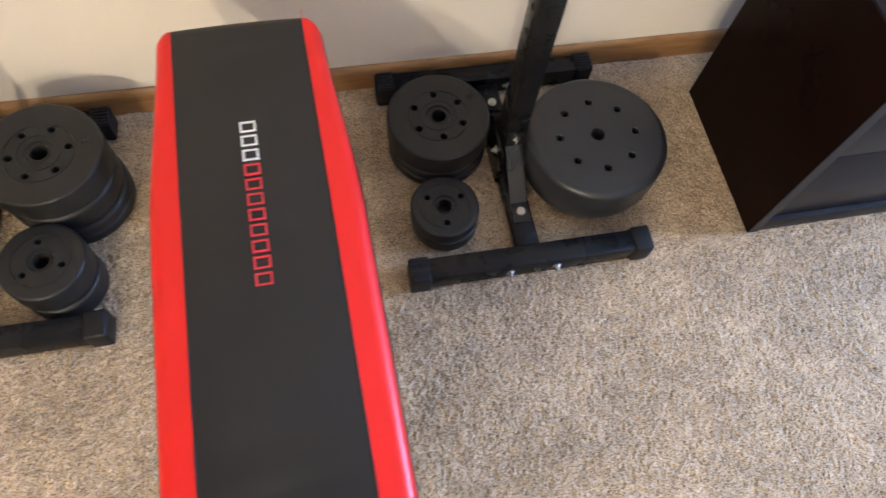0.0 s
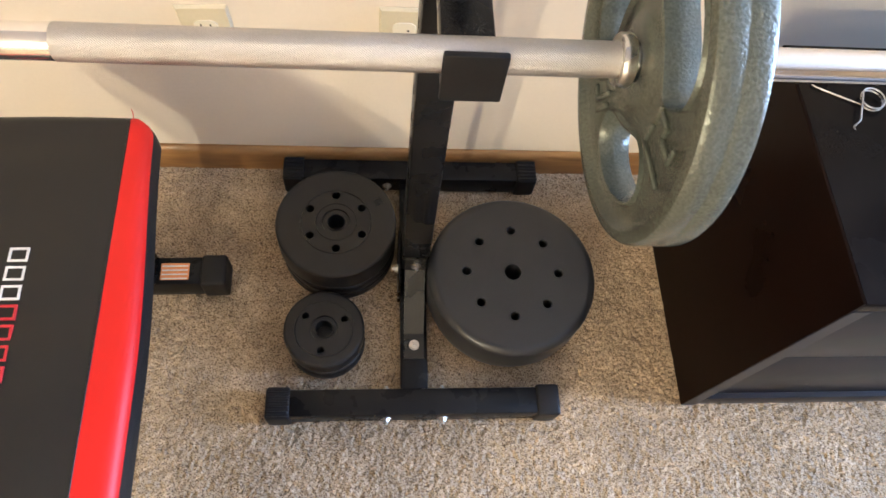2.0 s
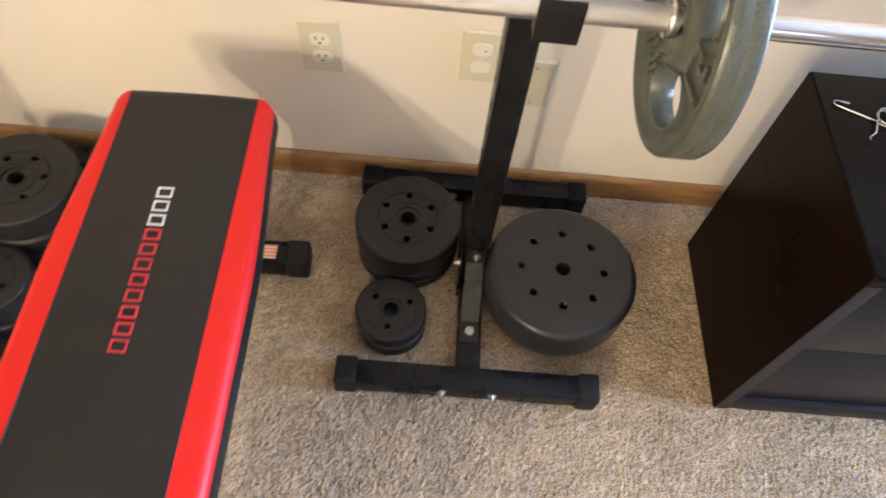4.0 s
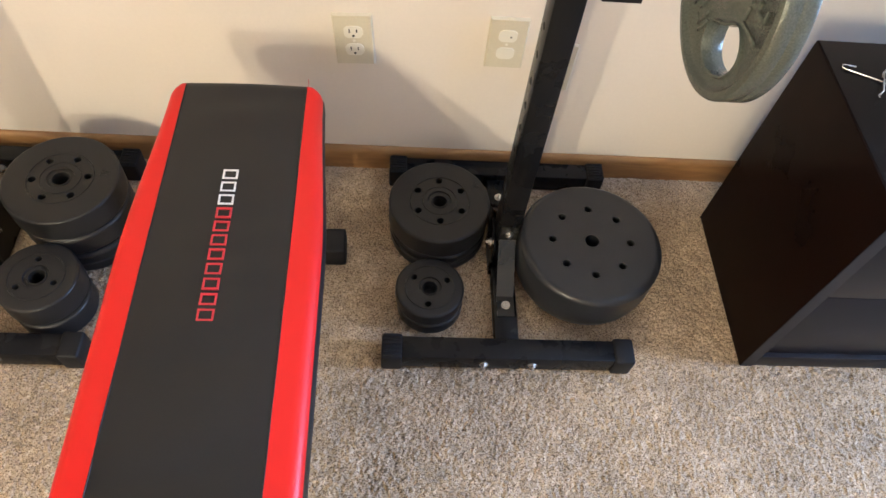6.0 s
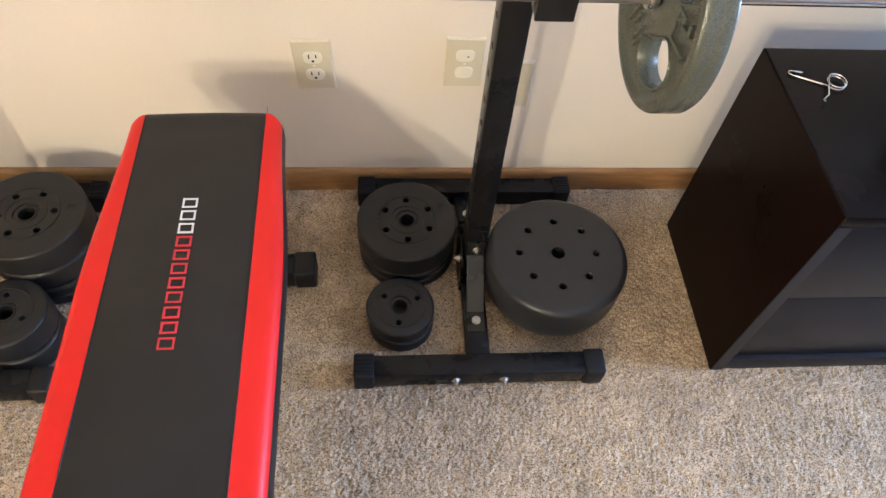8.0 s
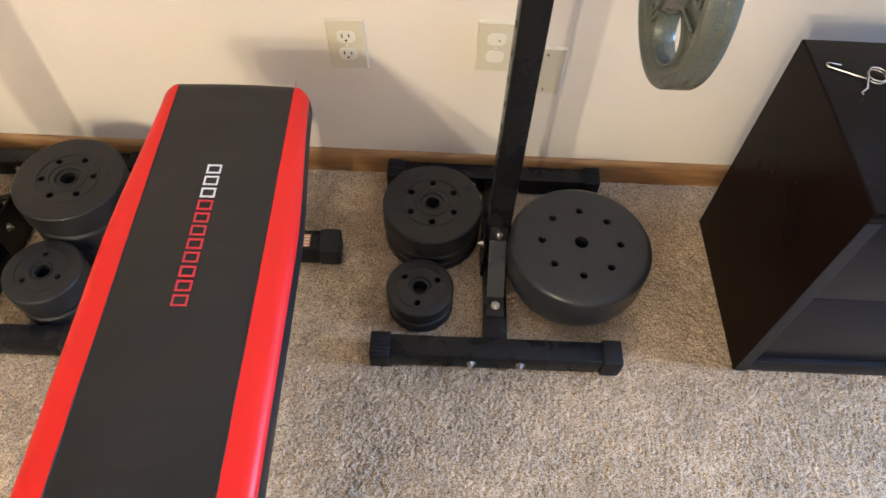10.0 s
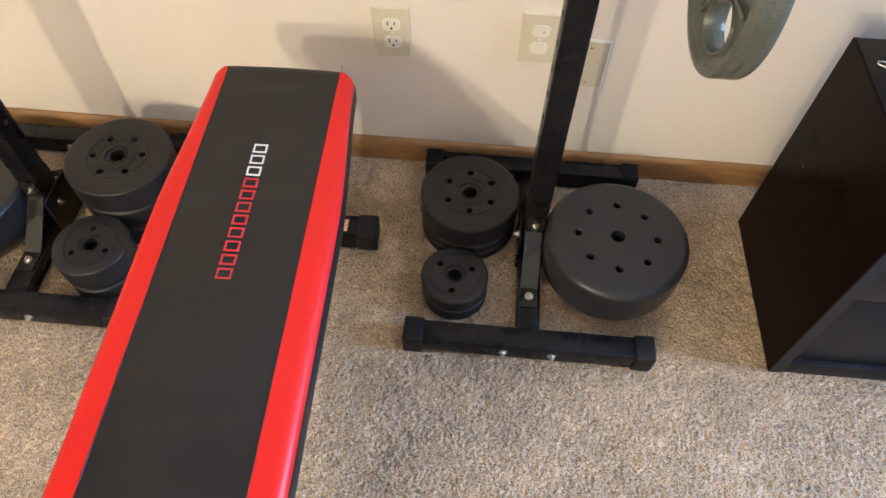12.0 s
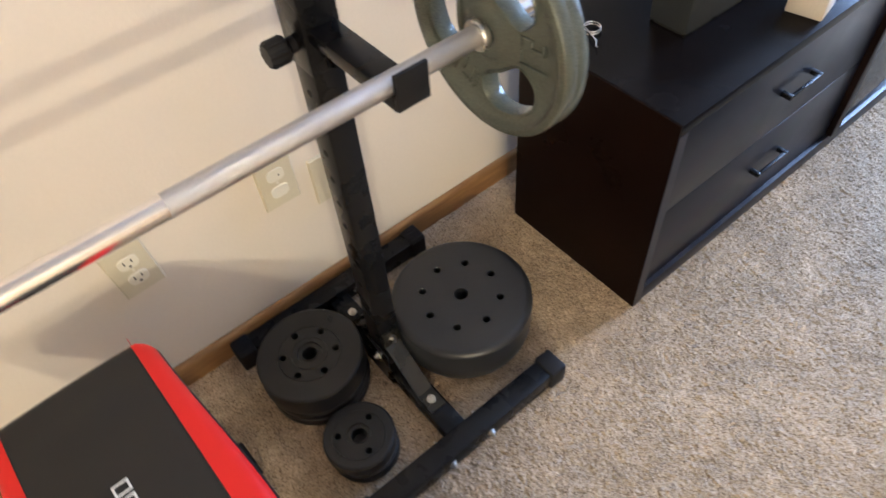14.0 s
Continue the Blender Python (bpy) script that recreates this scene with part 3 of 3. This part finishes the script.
def iron_plate(place, marks=True):
    """A cast grip plate: raised rim and hub, sunk web, three kidney openings. Its axis is x."""
    t = thing("iron_plate", "grey-green hammertone cast iron grip plate hung on the barbell", "weight plate", "", place)
    R, rim, hub, bore, T = 0.1195, 0.1065, 0.029, 0.0132, 0.0162

    def P(x, r, an):
        return (x, r * math.cos(an), r * math.sin(an))

    bm = bmesh.new()
    n = 120

    def circle(x, r, k=n):
        return ring(bm, [P(x, r, 2 * math.pi * i / k) for i in range(k)])

    w = 0.0092
    kid = []
    for c in (236, 356, 116):
        pts = []
        for k in range(40):
            an = 2 * math.pi * k / 40
            cu, su = math.cos(an), math.sin(an)
            u = math.copysign(abs(cu) ** 0.75, cu)
            v = math.copysign(abs(su) ** 0.75, su)
            r = 0.0695 + 0.0245 * u
            pts.append((r, radians(c) + 0.58 * v * (1.12 - 0.18 * (r - 0.069) / 0.025)))
        kid.append(pts)
    webs = {}
    for s in (-1, 1):
        outer = [circle(s * 0.0006, R - 0.0004), circle(s * 0.0015, R), circle(s * T * 0.8, R), circle(s * T * 0.95, R - 0.0015), circle(s * T, R - 0.005), circle(s * T, rim + 0.004), circle(s * (w + 0.002), rim), circle(s * w, rim - 0.003)]
        for a, b in zip(outer, outer[1:]):
            bridge(bm, a, b)
        inner = [circle(s * w, hub + 0.005, 48), circle(s * (w + 0.002), hub, 48), circle(s * (w + 0.0028), hub - 0.002, 48), circle(s * (w + 0.0028), bore, 48)]
        for a, b in zip(inner, inner[1:]):
            bridge(bm, a, b)
        lips, webk = [], []
        for pts in kid:
            q = [(0.0695 + (r - 0.0695) * 1.16, a) for r, a in pts]
            lip0 = ring(bm, [P(s * w, r, a) for r, a in q])
            lip1 = ring(bm, [P(s * (w + 0.0028), 0.0695 + (r - 0.0695) * 1.09, a) for r, a in pts])
            lip2 = ring(bm, [P(s * (w + 0.002), r, a) for r, a in pts])
            bridge(bm, lip0, lip1)
            bridge(bm, lip1, lip2)
            lips.append(lip0)
            webk.append(lip2)
        outline_fill(bm, [outer[-1], inner[0], *lips])
        webs[s] = (outer[0], inner[-1], webk)
    bridge(bm, webs[-1][0], webs[1][0])
    bridge(bm, webs[-1][1], webs[1][1])
    for a, b, pts in zip(webs[-1][2], webs[1][2], kid):
        mean = sum(q for _, q in pts) / len(pts)
        waist = [ring(bm, [P(x, 0.0695 + (r - 0.0695) * 0.94, mean + (q - mean) * 0.95) for r, q in pts]) for x in (-0.003, 0.003)]
        bridge(bm, a, waist[0])
        bridge(bm, waist[0], waist[1])
        bridge(bm, waist[1], b)
    part("casting", bm, M_IRON, t, smooth=38)
    if marks:
        for c, bars in ((176, [(-0.017, -0.013, -0.02, 0.018), (-0.013, 0.002, -0.02, -0.0165), (0.005, 0.009, -0.004, 0.016), (0.009, 0.018, -0.004, -0.0005), (0.005, 0.018, 0.0125, 0.016), (0.0145, 0.018, -0.016, -0.0005), (0.005, 0.018, -0.02, -0.0165)]), (296, [(-0.02, -0.016, -0.018, 0.018), (-0.008, -0.0045, -0.016, 0.004), (-0.0045, 0.004, 0.010, 0.014), (0.006, 0.010, -0.016, 0.012), (0.014, 0.018, -0.012, 0.012)])):
            bm = bmesh.new()
            an = radians(c)
            m = Matrix(((0, 0, -1, -w + 0.0006), (math.sin(an), math.cos(an), 0, 0.071 * math.cos(an)), (-math.cos(an), math.sin(an), 0, 0.071 * math.sin(an)), (0, 0, 0, 1)))
            for u0, u1, v0, v1 in bars:
                box(bm, u0, u1, v0, v1, 0, 0.0034, 0.001, 1)
            bmesh.ops.transform(bm, matrix=m, verts=bm.verts)
            part("raised_mark", bm, M_IRON, t, "raised cast bars")
    return t


iron_plate((0.4618, BAR_Y - 0.0005, BAR_Z - 0.001))

# ---- flat bench ----


def bench():
    t = thing("flat_bench", "padded flat weight bench in black and red vinyl", "weight bench")
    t.matrix_world = pose(-0.110, -0.197, 0, 0, 0, 1.2)
    length, top, thick = 1.15, 0.425, 0.052
    # half width along the pad, y towards the near end
    ny = 90

    def half(s):
        f = min(1.0, s / 0.33)
        return 0.1165 + 0.0180 * (f * f * (3 - 2 * f))

    def stripe(s):
        return 0.0915 + 0.001 * min(1, s / 0.3)

    def surf(s, x, hw):
        d = max(0.0, hw - abs(x))
        e = min(d, s * 1.2)
        r = 0.017
        drop = 0.0
        if e < r:
            drop = r - math.sqrt(max(0, r * r - (r - e) ** 2))
        puff = -0.004 * (abs(x) / 0.13) ** 2
        crease = (0.0011 + 0.0017 * min(1.0, max(0.0, (s - 0.40) / 0.08))) * math.sin(s * 74 + 2.4 * math.sin(s * 19) + 9 * x) * math.exp(-((x - 0.0) / 0.075) ** 2)
        return top - drop + puff + crease

    def sheet(name, lo, hi, mat, label):
        bm = bmesh.new()
        nx = 14
        grid = []
        for j in range(ny + 1):
            s = length * (j / ny) ** 1.25
            hw = half(s)
            rc = 0.028
            if s < rc:
                hw -= rc - math.sqrt(max(0, rc * rc - (rc - s) ** 2))
            a, b = lo(s, hw), hi(s, hw)
            a, b = max(-hw, min(hw, a)), max(-hw, min(hw, b))
            row = []
            for i in range(nx + 1):
                f = i / nx
                f = 0.5 - 0.5 * math.cos(math.pi * f)
                x = a + (b - a) * f
                row.append(bm.verts.new((x, -s, surf(s, x, hw))))
            grid.append(row)
        for j in range(ny):
            for i in range(nx):
                bm.faces.new((grid[j][i], grid[j + 1][i], grid[j + 1][i + 1], grid[j][i + 1]))
        part(name, bm, mat, pad, label, smooth=60)

    # the black side wall and base of the pad
    bm = bmesh.new()
    outline = []
    for j in range(ny + 1):
        s = length * (j / ny) ** 1.25
        hw = half(s)
        if s < 0.028:
            hw -= 0.028 - math.sqrt(max(0, 0.028 ** 2 - (0.028 - s) ** 2))
        outline.append((hw, -s))
    pts = outline[::-1] + [(-x, y) for x, y in outline]
    rows = []
    for z, off in ((top - 0.017, -0.0005), (top - 0.025, 0.002), (top - thick + 0.008, 0.002), (top - thick, -0.006)):
        rows.append(ring(bm, [(x * (1 + off / 0.13), y * (1 + off / length) + off * 0.0, z) for x, y in pts]))
    for a, b in zip(rows, rows[1:]):
        bridge(bm, a, b)
    bm.faces.new(rows[-1])
    pad = part("pad", bm, M_BLACK, t, "black vinyl pad sides", smooth=40)
    sheet("centre_panel", lambda s, hw: -stripe(s), lambda s, hw: stripe(s), M_BLACK, "matt black vinyl centre panel")
    sheet("side_stripe", lambda s, hw: -hw, lambda s, hw: -stripe(s), M_RED, "bright red vinyl side stripe")
    sheet("side_stripe", lambda s, hw: stripe(s), lambda s, hw: hw, M_RED, "bright red vinyl side stripe")
    # seams
    for sg in (-1, 1):
        bm = bmesh.new()
        wire(bm, [(sg * stripe(s), -s, surf(s, stripe(s), half(s)) + 0.0001) for s in [0.012 + 0.03 * k for k in range(38)]], 0.0009, 6)
        part("seam", bm, M_BLACK, pad)
    # print: plain block shapes, white then red
    spans = [("w", 3), ("r", 8)]
    s = 0.1815
    for tone, count in spans:
        for _ in range(count):
            bm = bmesh.new()
            hgt, wid, st = 0.0104, 0.0168, 0.0026
            for u0, u1, v0, v1 in ((-hgt, hgt, 0, st), (-hgt, hgt, wid - st, wid), (hgt - st, hgt, st, wid - st), (-hgt, st - hgt, st, wid - st)):
                box(bm, u0, u1, -s - v1, -s - v0, top - 0.0030, top + 0.0014)
            part("print_block", bm, M_PRINT if tone == "w" else M_REDPRINT, pad, "printed block in " + ("white" if tone == "w" else "red"), smooth=0)
            s += 0.0222
    bm = bmesh.new()
    wire(bm, [(0.092, -0.004, top - 0.012), (0.093, -0.001, top - 0.006), (0.094, 0.000, top), (0.0935, 0.001, top + 0.004)], 0.0005, 6)
    part("loose_thread", bm, M_RED, pad)
    # frame
    part("spine", box(bmesh.new(), -0.025, 0.025, -length + 0.06, -0.035, top - thick - 0.05, top - thick, 0.004), M_STEEL, t)
    part("rear_leg", box(bmesh.new(), -0.025, 0.025, -0.075, -0.025, 0.05, top - thick - 0.049, 0.004), M_STEEL, t)
    part("front_leg", box(bmesh.new(), -0.025, 0.025, -length + 0.10, -length + 0.15, 0.05, top - thick - 0.049, 0.004), M_STEEL, t)
    for y0 in (-0.075, -length + 0.10):
        foot = part("foot", box(bmesh.new(), -0.17, 0.095, y0, y0 + 0.05, 0.004, 0.054, 0.004), M_STEEL, t)
        part("end_cap", box(bmesh.new(), 0.094, 0.137, y0 - 0.003, y0 + 0.053, 0.002, 0.057, 0.006, 3), M_CAP, foot, "black plastic end cap")
        part("end_cap", box(bmesh.new(), -0.205, -0.169, y0 - 0.003, y0 + 0.053, 0.002, 0.057, 0.006, 3), M_CAP, foot, "black plastic end cap")
    st = part("sticker", box(bmesh.new(), 0.030, 0.076, -0.067, -0.037, 0.0535, 0.0545), M_ORANGE, t, "orange and white striped warning sticker")
    for k in range(4):
        part("printed_line", box(bmesh.new(), 0.032, 0.074, -0.066 + 0.0075 * k, -0.0635 + 0.0075 * k, 0.0542, 0.0549), M_PRINT, st)
    return t


bench()

# ---- low cabinet ----


def cabinet():
    t = thing("media_cabinet", "dark espresso laminate low cabinet with drawers on the carpet", "cabinet")
    x0, x1, yf, yb, h = 0.801, 2.25, -0.471, -0.115, 0.494
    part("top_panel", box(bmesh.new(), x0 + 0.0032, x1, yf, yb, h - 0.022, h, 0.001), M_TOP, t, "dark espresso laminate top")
    bm = bmesh.new()
    prof = [(x0 + 0.001, 0.001), (x0 + 0.024, 0.001), (x0 + 0.024, h - 0.0223), (x0 + 0.003, h - 0.0223), (x0 + 0.003, h - 0.0005), (x0 + 0.0006, h - 0.001), (x0, h - 0.002), (x0, 0.002)]
    a, b = (ring(bm, [(x, y, z) for x, z in prof]) for y in (yf + 0.0005, yb))
    bridge(bm, a, b)
    bm.faces.new(a)
    bm.faces.new(b[::-1])
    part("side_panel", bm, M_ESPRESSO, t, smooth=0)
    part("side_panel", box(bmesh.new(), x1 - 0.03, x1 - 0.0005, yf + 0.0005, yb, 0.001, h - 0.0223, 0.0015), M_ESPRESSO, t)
    # thin skin added so the side's front edge takes the blue sheen
    part("edge_sheen", box(bmesh.new(), x0 + 0.0012, x0 + 0.0238, yf - 0.0006, yf + 0.0002, 0.002, h - 0.0235), M_FRONT_SHEEN, t, "front edge of the side, blue daylight sheen in its colour")
    part("bottom_rail", box(bmesh.new(), x0 + 0.0245, x1 - 0.0305, yf + 0.001, yb, 0.001, 0.042, 0.0015), M_FRONT_SHEEN, t)
    part("back_panel", box(bmesh.new(), x0 + 0.0245, x1 - 0.0305, yb - 0.008, yb - 0.0005, 0.0425, h - 0.0225), M_ESPRESSO, t)
    part("divider", box(bmesh.new(), 1.50, 1.53, yf - 0.004, yb - 0.009, 0.0425, h - 0.0225, 0.0015), M_ESPRESSO, t)
    for z0, z1, hz in ((0.2575, 0.4710, 0.363), (0.0435, 0.2560, 0.161)):
        d = part("drawer", box(bmesh.new(), x0 + 0.0255, 1.4985, yf + 0.010, yf + 0.20, z0, z1, 0.001), M_FRONT_SHEEN, t, "espresso laminate drawer front, blue daylight sheen in its colour")
        bm = bmesh.new()
        y = yf + 0.010
        box(bm, 1.141, 1.247, y - 0.022, y - 0.015, hz - 0.004, hz + 0.004, 0.0015)
        for x in (1.141, 1.237):
            box(bm, x, x + 0.010, y - 0.0218, y + 0.001, hz - 0.0045, hz + 0.0045, 0.001)
        part("handle", bm, M_STEEL, d, "black square bar pull")
    part("glass_door", box(bmesh.new(), 1.532, x1 - 0.032, yf + 0.01, yf + 0.016, 0.045, h - 0.025, 0.001), M_GLASS, t, "smoked glass cabinet door")


cabinet()


def spring_clip():
    t = thing("spring_clip", "bright steel spring barbell clip lying on the cabinet", "barbell clip", "", (0.890, -0.204, 0.494))
    pts = []
    for k in range(60):
        a = radians(200) + 2 * math.pi * 1.9 * k / 59
        pts.append((0.0145 * math.cos(a), 0.0145 * math.sin(a), 0.0025 + 0.0085 * k / 59))
    tail = [(-0.030, -0.036, 0.012), (-0.040, -0.044, 0.010), (-0.038, -0.047, 0.0085)]
    head = [(-0.066, 0.020, 0.0025), (-0.070, 0.024, 0.0025), (-0.068, 0.029, 0.0025), (-0.062, 0.030, 0.0025), (-0.046, 0.026, 0.0025)]
    bm = bmesh.new()
    wire(bm, head[::-1] + pts + tail, 0.00105, 8)
    part("spring_wire", bm, M_ZINC, t)


spring_clip()


def cabinet_top_things():
    t = thing("electronics_box", "wide dark grey flat-bottomed device standing on the cabinet", "device", "", (0.984, -0.330, 0.494))
    t.matrix_world = pose(0.985, -0.330, 0.494)
    # unseen width and height are added, keeping window daylight off the wall
    part("housing", box(bmesh.new(), 0, 1.08, 0, 0.080, 0.004, 0.60, 0.004), M_DARKGREY, t)
    part("base_trim", box(bmesh.new(), 0.002, 1.078, 0.0015, 0.0785, 0.0, 0.0038, 0.001), M_BRACKET, t, "lighter grey trim along the base")
    t = thing("small_box", "small off-white cardboard box on the cabinet", "box", "", (1.185, -0.462, 0.494))
    t.matrix_world = pose(1.187, -0.462, 0.494, 0, 0, 12)
    part("carton", box(bmesh.new(), 0, 0.062, 0, 0.065, 0.0, 0.075, 0.002), M_PAPER, t)


cabinet_top_things()


def ottoman():
    t = thing("ottoman", "grey fabric ottoman on dark wooden block feet on the carpet", "ottoman", "", (0.985, -0.968, 0))
    fabric = material("grey_fabric", (0.20, 0.195, 0.20), 0.9, 0, 700, 0.2, 0.5, 0.001, 0.1, 8, spec=0.2)
    part("base", box(bmesh.new(), 0.012, 0.65, -0.65, -0.012, 0.036, 0.25, 0.012, 3), fabric, t)
    part("cushion", box(bmesh.new(), 0.008, 0.654, -0.654, -0.008, 0.2502, 0.40, 0.035, 4), fabric, t)
    for x in (0, 0.612):
        for y in (0, -0.612):
            part("foot", box(bmesh.new(), x, x + 0.05, y - 0.05, y, 0.001, 0.0358, 0.003), M_ESPRESSO, t, "dark wooden block foot")


ottoman()
